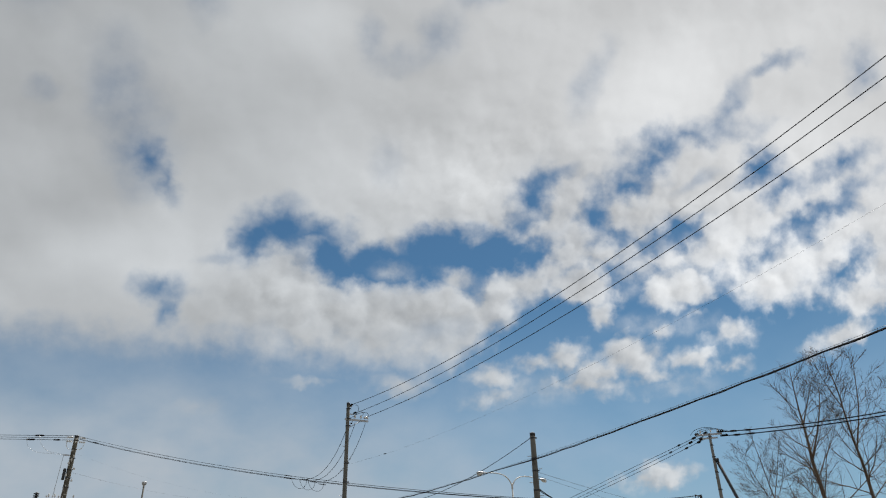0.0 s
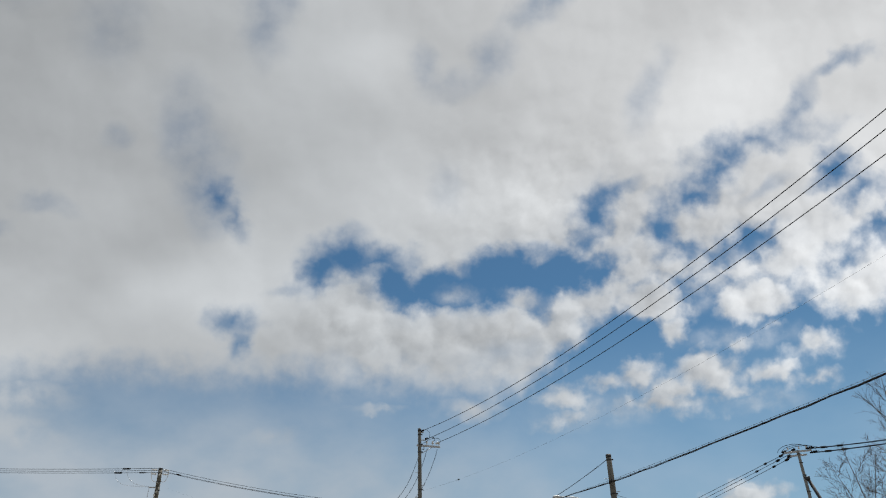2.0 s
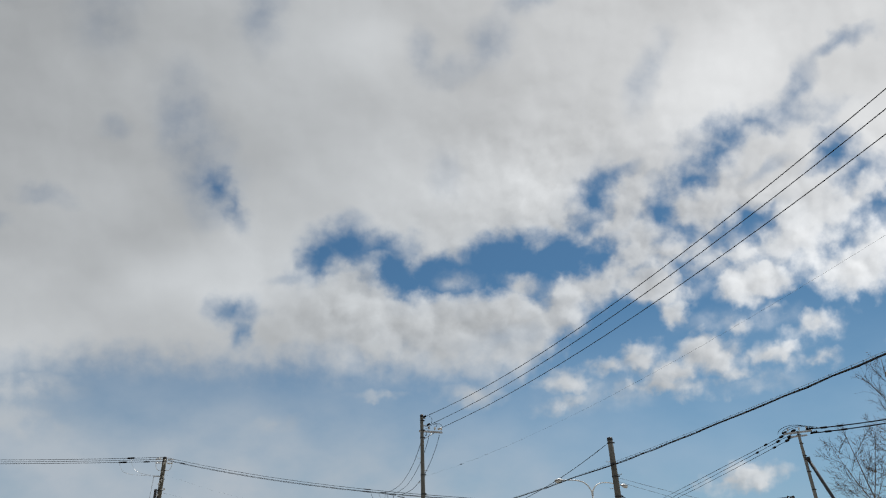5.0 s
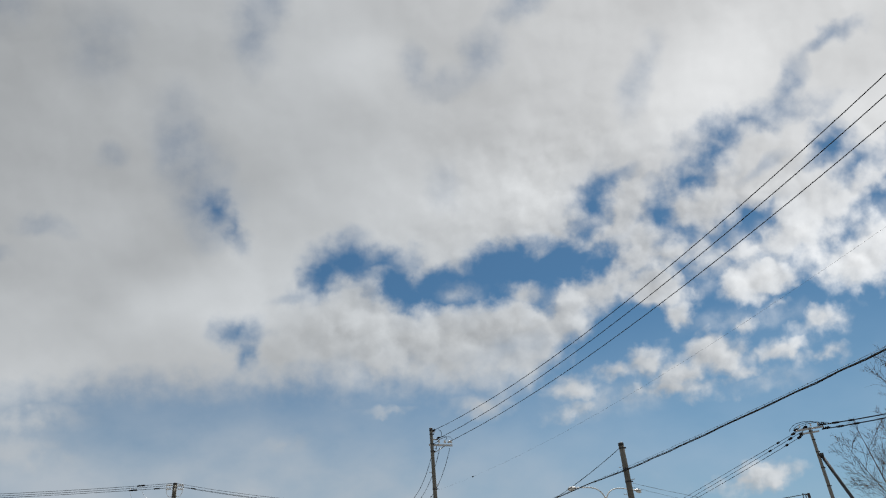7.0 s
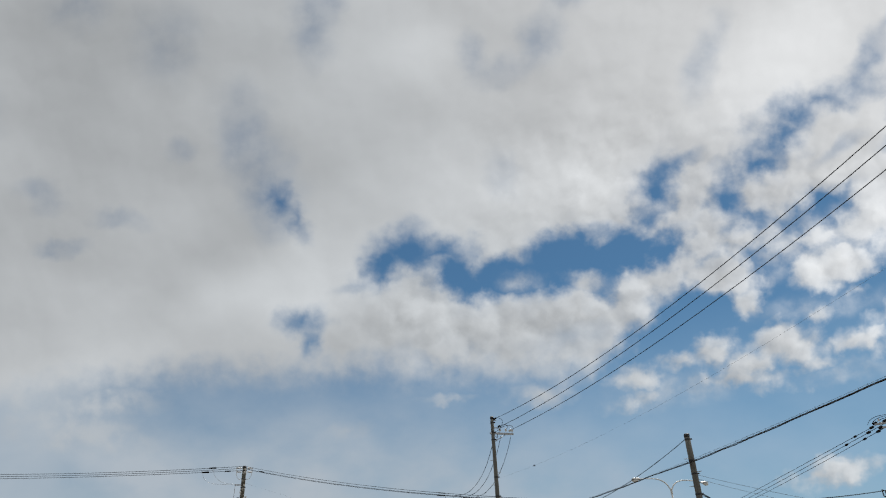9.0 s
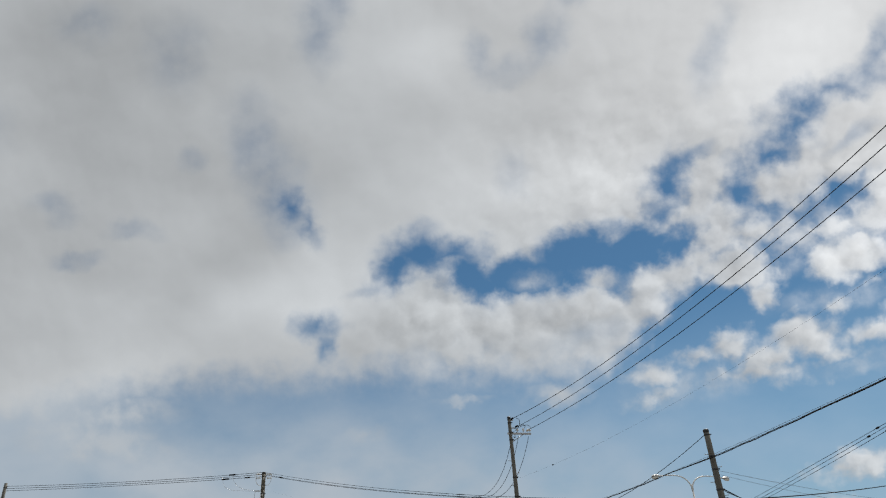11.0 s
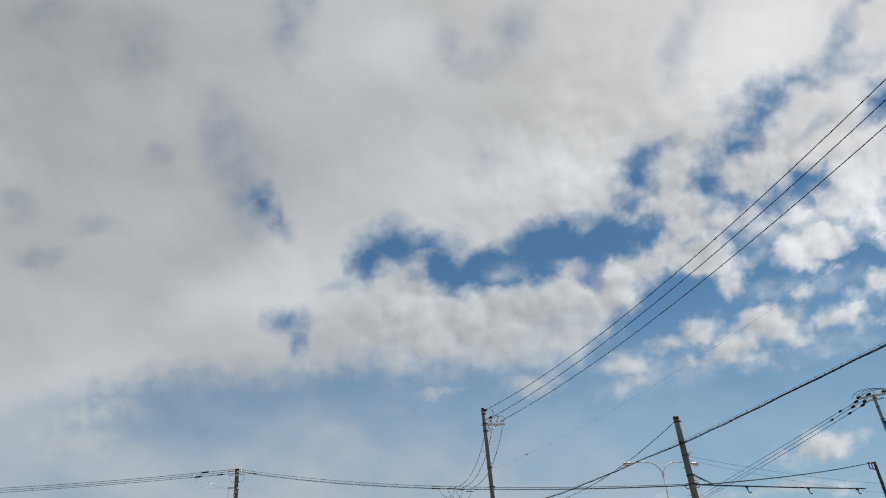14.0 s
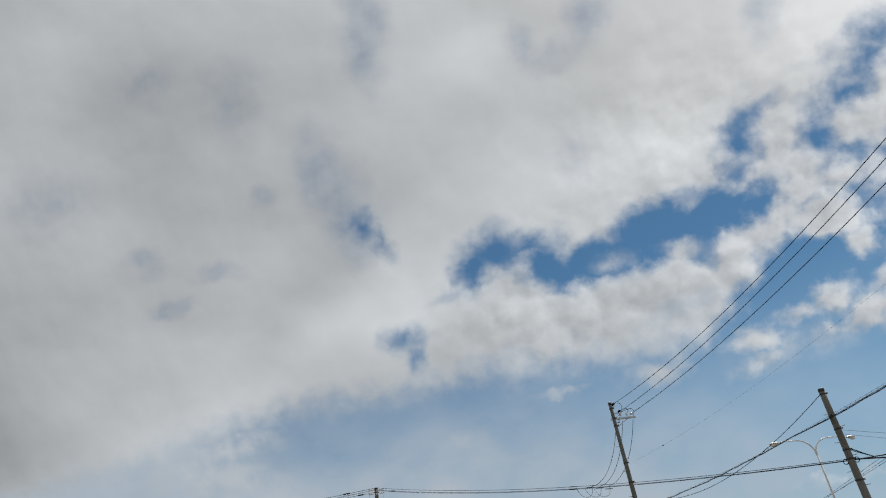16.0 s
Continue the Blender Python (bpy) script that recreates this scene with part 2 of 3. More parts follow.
# Thin haze towards the horizon, thicker away from the sun
veil = g.ramp(dz, 0.405, 0.15)
veil = g.math("MULTIPLY", veil, g.ramp(sunward, 0.25, 0.80, 0.86, 0.52))
veil = g.math("MULTIPLY", veil, g.math("MULTIPLY_ADD", billow.outputs[0], 1.3, 0.35), clamp=True)
west = g.math("MULTIPLY", g.ramp(cx, 3.0, -0.5), g.ramp(cy, 6.0, 7.4))
veil = g.math("MAXIMUM", veil, g.math("MULTIPLY", west, g.math("MULTIPLY_ADD", billow.outputs[0], 0.6, 0.62)), clamp=True)
haze = g.mix(g.ramp(sunward, 0.30, 0.75), (0.418, 0.476, 0.536, 1.0), (0.300, 0.440, 0.590, 1.0))
blue = g.mix(veil, blue, haze)
shade_of_sky = g.mix(cover, blue, cloud)
bg = g.node("ShaderNodeBackground")
g.put(bg.inputs["Color"], shade_of_sky)
bg.inputs["Strength"].default_value = 1.0
g.put(g.node("ShaderNodeOutputWorld").inputs[0], bg.outputs[0])

sun = new("sun", bpy.data.lights.new("sun", "SUN"))
sun.data.energy, sun.data.angle, sun.data.color = 4.0, radians(0.6), (1.0, 0.94, 0.85)
sun.matrix_world = look((0, 0, 0), -SUN_DIR)
sun.location = (40, 0, 60)


# ---- materials ----
def material(name, base, second, roughness=0.8, scale=6.0, bump=0.15, metal=0.0, stretch=(1, 1, 1), speckle=None, gloss=0.5):
    """Two mottled tones at two scales with a fine relief; speckle adds pale flecks."""
    m = bpy.data.materials.new(name)
    m.use_nodes = True
    h = Graph(m.node_tree)
    bsdf = m.node_tree.nodes["Principled BSDF"]
    at = h.node("ShaderNodeTexCoord").outputs["Object"]
    at = h.vec("MULTIPLY", at, stretch)
    big = h.noise(at, scale, 5.0, 0.6)
    small = h.noise(at, scale * 9.0, 4.0, 0.65)
    tone = h.math("ADD", h.math("MULTIPLY", h.ramp(big.outputs[0], 0.3, 0.7), 0.65),
                  h.math("MULTIPLY", h.ramp(small.outputs[0], 0.3, 0.7), 0.35))
    col = h.mix(tone, (*base, 1), (*second, 1))
    if speckle:
        fleck = h.ramp(h.noise(at, scale * 3.0, 3.0, 0.7).outputs[0], 0.555, 0.61)
        col = h.mix(fleck, col, (*speckle, 1))
    h.put(bsdf.inputs["Base Color"], col)
    h.put(bsdf.inputs["Roughness"], h.math("MULTIPLY_ADD", small.outputs[0], 0.2, roughness - 0.1))
    bsdf.inputs["Metallic"].default_value = metal
    bsdf.inputs["Specular IOR Level"].default_value = gloss
    b = h.node("ShaderNodeBump")
    b.inputs["Strength"].default_value = bump
    b.inputs["Distance"].default_value = 0.02
    h.put(b.inputs["Height"], small.outputs[0])
    h.put(bsdf.inputs["Normal"], b.outputs[0])
    return m


CONCRETE = material("weathered concrete", (0.20, 0.195, 0.175), (0.10, 0.098, 0.085), 0.9, 1.6, 0.3, stretch=(1, 1, 0.25))
CONCRETE_PALE = material("pale concrete", (0.28, 0.275, 0.26), (0.17, 0.168, 0.155), 0.88, 1.6, 0.3, stretch=(1, 1, 0.3))
WOODEN = material("flecked old pole", (0.13, 0.118, 0.09), (0.065, 0.060, 0.045), 0.9, 2.6, 0.4, stretch=(1, 1, 0.5), speckle=(0.66, 0.64, 0.58))
GALV = material("galvanised steel", (0.55, 0.56, 0.57), (0.40, 0.41, 0.42), 0.5, 7.0, 0.08, metal=0.6)
PAINTED = material("pale painted steel", (0.72, 0.72, 0.70), (0.56, 0.56, 0.54), 0.5, 4.0, 0.06)
DARK_STEEL = material("dark steel", (0.060, 0.062, 0.066), (0.035, 0.036, 0.040), 0.55, 5.0, 0.1, metal=0.3)
RUBBER = material("black cable sheath", (0.010, 0.011, 0.013), (0.018, 0.019, 0.022), 0.9, 3.0, 0.1, gloss=0.15)
COPPER = material("grey bare conductor", (0.10, 0.105, 0.115), (0.07, 0.073, 0.08), 0.55, 3.0, 0.1, metal=0.4)
PORCELAIN = material("white porcelain", (0.74, 0.73, 0.70), (0.60, 0.59, 0.57), 0.3, 9.0, 0.05)
GLASSY = material("frosted lamp cover", (0.80, 0.79, 0.74), (0.68, 0.67, 0.62), 0.3, 9.0, 0.03)
BARK = material("tree bark", (0.20, 0.140, 0.092), (0.085, 0.062, 0.044), 0.9, 2.2, 0.6, stretch=(1, 1, 0.35))
TWIG = material("bare twigs", (0.105, 0.075, 0.055), (0.06, 0.045, 0.036), 0.9, 3.0, 0.3)
GROUND = material("gravel and dry grass", (0.16, 0.155, 0.14), (0.10, 0.095, 0.085), 0.95, 0.25, 0.5)


# ---- mesh helpers ----
def tube(bm, points, radii, sides=6, caps=True):
    """A round tube along a line of points, with a radius at each."""
    pts = [Vector(p) for p in points]
    if not hasattr(radii, "__len__"):
        radii = [radii] * len(pts)
    rings, ref = [], Vector((0.31, 0.17, 0.93))
    for i, p in enumerate(pts):
        d = (pts[min(i + 1, len(pts) - 1)] - pts[max(i - 1, 0)]).normalized()
        u = d.cross(ref)
        if u.length < 0.05:
            u = d.cross(Vector((1, 0, 0)))
        u.normalize()
        w = d.cross(u)
        rings.append([bm.verts.new(p + (u * math.cos(2 * math.pi * k / sides) + w * math.sin(2 * math.pi * k / sides)) * radii[i])
                      for k in range(sides)])
    for a, b in zip(rings, rings[1:]):
        for k in range(sides):
            f = bm.faces.new((a[k], a[(k + 1) % sides], b[(k + 1) % sides], b[k]))
            f.smooth = True
    if caps:
        bm.faces.new(rings[0][::-1])
        bm.faces.new(rings[-1])
    return bm


def box(bm, centre, size, turn=None, bevel=0.0):
    """A box with softened edges."""
    m = Matrix.Translation(centre) @ (turn or Matrix.Identity(4)) @ Matrix.Diagonal((*size, 1))
    made = bmesh.ops.create_cube(bm, size=1.0, matrix=m)
    if bevel:
        edges = {e for v in made["verts"] for e in v.link_edges}
        bmesh.ops.bevel(bm, geom=list(edges), offset=bevel, segments=2, affect="EDGES", profile=0.6)
    return bm


def lathe(bm, base, axis, profile, sides=12):
    """A turned body: profile is (distance along the axis, radius)."""
    axis = Vector(axis).normalized()
    return tube(bm, [Vector(base) + axis * s for s, _ in profile], [max(r, 0.001) for _, r in profile], sides)


def mesh_object(name, bm, mat, parent=None, label=""):
    data = bpy.data.meshes.new(name)
    bmesh.ops.recalc_face_normals(bm, faces=bm.faces[:]) if len(bm.faces) < 4000 else None
    bm.to_mesh(data)
    bm.free()
    data.materials.append(mat)
    ob = new(name, data)
    if parent is not None:
        ob.parent = parent
    if label:
        tagged(ob, label)
    return ob


def part(name, bm, mat, parent, label=""):
    return mesh_object(name, bm, mat, parent, label)


def thing(name, at, label, category, group=""):
    e = new(name)
    e.location = at
    e.empty_display_size = 0.3
    bpy.context.view_layer.update()
    return tagged(e, label, category, group)


def polar(dist, az, z=0.0):
    return Vector((-dist * math.sin(radians(az)), dist * math.cos(radians(az)), z))


# ---- ground ----
bm = bmesh.new()
bmesh.ops.create_grid(bm, x_segments=40, y_segments=40, size=2400)
for v in bm.verts:
    far = max(0.0, v.co.length - 250)
    v.co.z = noise.noise(v.co * 0.003) * min(6.0, far * 0.01) - 0.0
tagged(mesh_object("ground", bm, GROUND), "flat open ground of gravel and dry winter grass", "ground", kind="structure")

# ---- places of the poles ----
A, B, C, D, E = polar(30, 6.46), polar(27, -8.82), polar(46, 26.5), polar(46, -22.5), polar(50, -21.07)
LINE_END = Vector((14.0, -1.09, 0))         # where the street's power line goes on, behind the viewer
CABLE_FAR, CABLE_NEAR = Vector((-7.71, 60.56, 0)), Vector((15.76, -7.50, 0))
LINE_FAR = Vector((8.24, 135.5, 0))
side = Vector((0.872, 0.490, 0))            # across the power line


# ---- parts of poles ----
def shaft(parent, height, top_r, mat, lean=(0, 0), taper=75.0, sides=18):
    bm = bmesh.new()
    n = 10
    pts = [(lean[0] * k / n, lean[1] * k / n, height * k / n - (0.25 if k == 0 else 0)) for k in range(n + 1)]
    rad = [top_r + (height - p[2]) / taper / 2 for p in pts]
    tube(bm, pts, rad, sides)
    return part("shaft", bm, mat, parent)


def cap(parent, height, r):
    bm = bmesh.new()
    lathe(bm, (0, 0, height - 0.10), (0, 0, 1), [(0, r + 0.006), (0.10, r + 0.008), (0.125, r * 0.8), (0.135, 0.01)], 16)
    return part("cap", bm, DARK_STEEL, parent, "dark pole cap")


def band(parent, z, r, mat=None):
    bm = bmesh.new()
    lathe(bm, (0, 0, z - 0.03), (0, 0, 1), [(0, r + 0.002), (0.004, r + 0.010), (0.056, r + 0.010), (0.06, r + 0.002)], 16)
    box(bm, (r + 0.03, 0, z), (0.06, 0.03, 0.05), bevel=0.005)
    return part("band", bm, mat or DARK_STEEL, parent, "dark steel clamp band")


def step_bolt(parent, z, r, angle):
    bm = bmesh.new()
    d = Vector((math.cos(angle), math.sin(angle), 0))
    tube(bm, [d * r, d * (r + 0.13), d * (r + 0.14) + Vector((0, 0, 0.025))], 0.011, 6)
    for v in bm.verts:
        v.co.z += z
    return part("step_bolt", bm, GALV, parent, "climbing step bolt")


def strain_insulator(parent, at, axis, length=0.34, r=0.055, mat=PORCELAIN, name="insulator"):
    """A ribbed strain insulator that starts at a point and reaches along an axis."""
    bm = bmesh.new()
    prof = [(0, 0.012), (length * 0.12, 0.016)]
    for k in range(3):
        s = length * (0.16 + 0.25 * k)
        prof += [(s, 0.025), (s + length * 0.05, r), (s + length * 0.12, r * 0.95), (s + length * 0.16, 0.025)]
    prof += [(length * 0.92, 0.016), (length, 0.012)]
    lathe(bm, at, axis, prof, 10)
    return part(name, bm, mat, parent, "ribbed strain insulator")


def pin_insulator(parent, at, h=0.2, mat=PORCELAIN):
    bm = bmesh.new()
    lathe(bm, at, (0, 0, 1), [(0, 0.012), (h * 0.4, 0.012), (h * 0.42, 0.05), (h * 0.55, 0.055), (h * 0.65, 0.035), (h * 0.75, 0.042), (h * 0.95, 0.03), (h, 0.008)], 10)
    return part("insulator", bm, mat, parent, "white pin insulator")


def bezier(p0, p1, p2, p3, n=14):
    p0, p1, p2, p3 = map(Vector, (p0, p1, p2, p3))
    out = []
    for k in range(n + 1):
        t = k / n
        out.append(p0 * (1 - t) ** 3 + p1 * 3 * t * (1 - t) ** 2 + p2 * 3 * t * t * (1 - t) + p3 * t ** 3)
    return out


def jumper(parent, p0, p1, p2, p3, r=0.010, mat=None):
    bm = bmesh.new()
    tube(bm, bezier(p0, p1, p2, p3), r, 6)
    return part("jumper_wire", bm, mat or RUBBER, parent, "looping jumper wire")


def sag_point(p0, p1, sag, u):
    p = Vector(p0).lerp(Vector(p1), u)
    p.z -= 4 * sag * u * (1 - u)
    return p


def span(name, p0, p1, sag, r, label, mat=None, group="overhead lines", sleeves=(), n=48, wobble=0.0):
    """A wire that hangs between two points; sleeves are dark covers at places along it."""
    root = thing(name, p0, label, "overhead wire", group)
    o = Vector(p0)
    rnd = random.Random(len(bpy.data.objects))
    pts = []
    for k in range(n + 1):
        p = sag_point(p0, p1, sag, k / n) - o
        if wobble and 0 < k < n:
            p += Vector((rnd.uniform(-1, 1), rnd.uniform(-1, 1), rnd.uniform(-1, 1))) * wobble
        pts.append(p)
    bm = bmesh.new()
    tube(bm, pts, r, 6)
    part("conductor", bm, mat or RUBBER, root)
    for u, length, rs in sleeves:
        a, b = sag_point(p0, p1, sag, u) - o, sag_point(p0, p1, sag, u + 0.002) - o
        d = (b - a).normalized()
        bm = bmesh.new()
        lathe(bm, a - d * length / 2, d, [(0, r), (0.03, rs), (length * 0.3, rs * 1.1), (length * 0.7, rs), (length - 0.03, rs), (length, r)], 8)
        part("sleeve", bm, RUBBER, root, "black splice sleeve")
    return root


# ---- pole A: street power pole with a crossarm ----
A_TOP = 9.27
pole_a = thing("utility_pole", A, "tall weathered concrete power pole with a galvanised crossarm", "utility pole", "utility poles")
shaft(pole_a, A_TOP, 0.070, CONCRETE, taper=85)
cap(pole_a, A_TOP, 0.070)
for z in (9.02, 8.60, 8.28, 6.72, 5.95, 4.60):
    band(pole_a, z, 0.070 + (A_TOP - z) / 170)
for k in range(12):
    z = 1.9 + 0.5 * k
    step_bolt(pole_a, z, 0.070 + (A_TOP - z) / 170, 0.6 + (k % 2) * math.pi)
bm = bmesh.new()
turn = Matrix.Rotation(math.atan2(side.y, side.x), 4, "Z")
box(bm, side * 0.42 + Vector((0, 0, 8.56)), (1.10, 0.075, 0.075), turn, 0.008)
part("crossarm", bm, GALV, pole_a, "galvanised steel crossarm")
bm = bmesh.new()
tube(bm, [side * 0.08 + Vector((0, 0, 8.22)), side * 0.62 + Vector((0, 0, 8.54))], 0.016, 6)
part("brace", bm, GALV, pole_a)
run = (LINE_END - A).normalized()
for off, z in ((0.12, 9.17), (0.30, 8.84), (0.80, 8.68)):
    strain_insulator(pole_a, side * (off - 0.04) + Vector((0, 0, z)), run + Vector((0, 0, -0.03)), 0.30, 0.045, PORCELAIN if off > 0.5 else RUBBER)
for off, z in ((0.12, 9.13), (0.30, 8.80)):
    bm = bmesh.new()
    box(bm, side * off * 0.6 + Vector((0, 0, z)), (0.22, 0.04, 0.04), turn, 0.006)
    part("bracket", bm, GALV, pole_a)
for off in (0.34, 0.62, 0.92):
    pin_insulator(pole_a, side * off + Vector((0, 0, 8.60)), 0.19)
jumper(pole_a, side * 0.22 + run * 0.3 + Vector((0, 0, 9.15)), side * 0.50 + run * 0.3 + Vector((0, 0, 9.12)), side * 0.45 + Vector((0, 0, 8.75)), side * 0.16 + Vector((0, 0, 8.66)))
jumper(pole_a, side * 0.36 + run * 0.3 + Vector((0, 0, 8.84)), side * 0.66 + run * 0.2 + Vector((0, 0, 9.00)), side * 0.80 + Vector((0, 0, 8.80)), side * 0.62 + Vector((0, 0, 8.79)))
jumper(pole_a, side * 0.85 + run * 0.3 + Vector((0, 0, 8.70)), side * 1.00 + Vector((0, 0, 9.00)), side * 0.72 + Vector((0, 0, 8.98)), side * 0.34 + Vector((0, 0, 8.79)))
jumper(pole_a, side * 0.30 + Vector((0, 0, 8.62)), side * 0.10 + Vector((0, 0, 8.50)), side * 0.30 + Vector((0, 0, 8.30)), side * 0.12 + Vector((0, 0, 8.42)), 0.014)

# ---- pole B: telephone pole ----
B_TOP = 7.17
pole_b = thing("telephone_pole", B, "stout weathered concrete telephone pole with steel bands", "utility pole", "utility poles")
shaft(pole_b, B_TOP, 0.098, CONCRETE, taper=72)
cap(pole_b, B_TOP + 0.01, 0.098)
for z in (7.00, 6.24, 5.78, 5.08, 4.78, 4.10):
    band(pole_b, z, 0.098 + (B_TOP - z) / 144)
for k in range(10):
    z = 2.0 + 0.48 * k
    step_bolt(pole_b, z, 0.098 + (B_TOP - z) / 144, -0.2 + (k % 2) * math.pi)
for sgn in (-1, 1):
    bm = bmesh.new()
    ring = [Vector((sgn * (0.17 + 0.075 * math.cos(q)), 0.0, 4.72 + 0.085 * math.sin(q))) for q in [2 * math.pi * k / 14 for k in range(15)]]
    tube(bm, ring, 0.014, 6, caps=False)
    part("cable_ring", bm, RUBBER, pole_b, "black cable loop on the band")

# ---- pole C: old flecked pole with three lines ----
C_TOP = 10.46
pole_c = thing("utility_pole", C, "old power pole flecked with white, hung with fittings", "utility pole", "utility poles")
shaft(pole_c, C_TOP, 0.118, WOODEN, taper=62)
cap(pole_c, C_TOP + 0.02, 0.118)
across_c = polar(1, 26.5 - 90)
turn_c = Matrix.Rotation(math.atan2(across_c.y, across_c.x), 4, "Z")
for z in (10.2, 9.7, 9.2, 8.55, 8.1, 7.6):
    band(pole_c, z, 0.118 + (C_TOP - z) / 124)
for k in range(13):
    z = 2.0 + 0.46 * k
    step_bolt(pole_c, z, 0.118 + (C_TOP - z) / 124, 0.9 + (k % 2) * math.pi)
for sgn in (-1, 1):
    for z in (10.38, 10.14):
        strain_insulator(pole_c, across_c * sgn * 0.15 + Vector((0, 0, z)), across_c * sgn, 0.36, 0.06)
    jumper(pole_c, across_c * sgn * 0.48 + Vector((0, 0, 10.36)), across_c * sgn * 0.50 + Vector((0, 0, 9.95)), across_c * sgn * 0.38 + Vector((0, 0, 9.6)), across_c * sgn * 0.14 + Vector((0, 0, 9.72)), 0.014, PORCELAIN)
bm = bmesh.new()
box(bm, across_c * -0.32 + Vector((0, 0, 9.36)), (0.36, 0.06, 0.07), turn_c, 0.01)
part("bracket", bm, GALV, pole_c)
bm = bmesh.new()
box(bm, across_c * -0.24 + Vector((0, 0, 8.30)), (0.16, 0.22, 0.62), turn_c, 0.03)
part("splice_box", bm, DARK_STEEL, pole_c, "dark cable splice box")
bm = bmesh.new()
tube(bm, bezier(across_c * -0.46 + Vector((0, 0, 9.35)), across_c * -0.52 + Vector((0, 0, 8.2)), across_c * -0.6 + Vector((0, 0, 5)), across_c * -0.8, 16), 0.014, 6)
part("guy_wire", bm, GALV, pole_c)
jumper(pole_c, across_c * -1.9 + Vector((0, 0, 10.33)), across_c * -1.7 + Vector((0, 0, 9.5)), across_c * -1.2 + Vector((0, 0, 9.45)), across_c * -0.48 + Vector((0, 0, 9.4)), 0.007, GALV)
jumper(pole_c, across_c * -2.5 + Vector((0, 0, 10.2)), across_c * -2.4 + Vector((0, 0, 9.2)), across_c * -1.6 + Vector((0, 0, 9.45)), across_c * -0.48 + Vector((0, 0, 9.36)), 0.007, GALV)
for k, z in enumerate((8.9, 8.6, 8.25, 7.95)):
    bm = bmesh.new()
    box(bm, across_c * (0.22 if k % 2 else -0.12) + polar(-0.18, 26.5, z), (0.10, 0.08, 0.12), turn_c, 0.02)
    part("terminal", bm, PORCELAIN, pole_c, "small white terminal")
bm = bmesh.new()
tube(bm, [across_c * -0.8 + Vector((0, 0, 6.95)), across_c * 0.6 + Vector((0, 0, 6.95))], 0.028, 6)
part("crossarm", bm, GALV, pole_c)
for off in (-0.75, -0.45, 0.5):
    pin_insulator(pole_c, across_c * off + Vector((0, 0, 6.96)), 0.26)

# ---- pole D: braced pole where the line turns ----
D_TOP = 10.30
pole_d = thing("utility_pole", D, "pale concrete corner pole braced by a slanting strut", "utility pole", "utility poles")
shaft(pole_d, D_TOP, 0.075, CONCRETE_PALE, taper=85)
right_d = polar(1, -112.5)
left_run, right_run = (polar(95, -7.5) - D).normalized(), (Vector((39, 23, 0)) - D).normalized()
bm = bmesh.new()
foot = right_d * 3.0
tube(bm, [foot + Vector((0, 0, -0.2)), foot.lerp(Vector((0.1, 0, 8.75)), 0.5) + Vector((0, 0, 0.0)), right_d * 0.12 + Vector((0, 0, 8.75))], [0.10, 0.095, 0.09], 14)
part("strut", bm, DARK_STEEL, pole_d, "dark slanting brace pole")
bm = bmesh.new()
box(bm, right_d * 0.12 + Vector((0, 0, 8.72)), (0.30, 0.26, 0.16), Matrix.Rotation(math.atan2(right_d.y, right_d.x), 4, "Z"), 0.03)
part("strut_clamp", bm, DARK_STEEL, pole_d)
for z in (10.1, 9.6, 8.9, 8.0, 7.0):
    band(pole_d, z, 0.075 + (D_TOP - z) / 170)
turn_d = Matrix.Rotation(math.atan2(right_d.y, right_d.x), 4, "Z")
bm = bmesh.new()
box(bm, Vector((0, 0, 10.24)), (1.5, 0.10, 0.10), turn_d, 0.01)
part("crossarm", bm, GALV, pole_d, "galvanised steel crossarm")
bm = bmesh.new()
box(bm, Vector((0, 0, 10.02)), (0.9, 0.09, 0.09), turn_d, 0.01)
part("crossarm", bm, GALV, pole_d, "galvanised steel crossarm")
for off, z in ((-0.62, 10.34), (-0.10, 10.40), (-0.40, 10.06)):
    strain_insulator(pole_d, right_d * off + Vector((0, 0, z)), left_run, 0.5, 0.08, RUBBER)
for off, z in ((0.45, 10.36), (0.62, 10.12)):
    strain_insulator(pole_d, right_d * off + Vector((0, 0, z)), right_run, 0.5, 0.08, RUBBER)
for off in (-0.5, 0.1, 0.5):
    pin_insulator(pole_d, right_d * off + Vector((0, 0, 10.29)), 0.24)
for k in range(3):
    o = 0.22 * k
    jumper(pole_d, right_d * (-1.1 + o) + Vector((0, 0, 10.28)), right_d * (-0.9 + o) + Vector((0, 0, 10.85 - 0.1 * k)), right_d * (0.4 + o) + Vector((0, 0, 10.8 - 0.1 * k)), right_d * (0.75 + o) + Vector((0, 0, 10.30)), 0.014)

# ---- pole E: dark slim steel post with a bracket ----
E_TOP = 7.22
pole_e = thing("steel_post", E, "slim dark steel post with a framed cable bracket", "post", "utility poles")
shaft(pole_e, E_TOP, 0.085, DARK_STEEL, taper=140, sides=12)
to_b = (B - E).normalized()
bm = bmesh.new()
for s in (0.15, 0.75, 1.35):
    tube(bm, [to_b * s + Vector((0, 0, 6.72 + 0.02 * s)), to_b * s + Vector((0, 0, 7.08))], 0.03, 6)
for z in (6.74, 7.08):
    tube(bm, [to_b * 0.05 + Vector((0, 0, z)), to_b * 1.38 + Vector((0, 0, z))], 0.03, 6)
part("cable_bracket", bm, DARK_STEEL, pole_e, "open steel frame bracket")

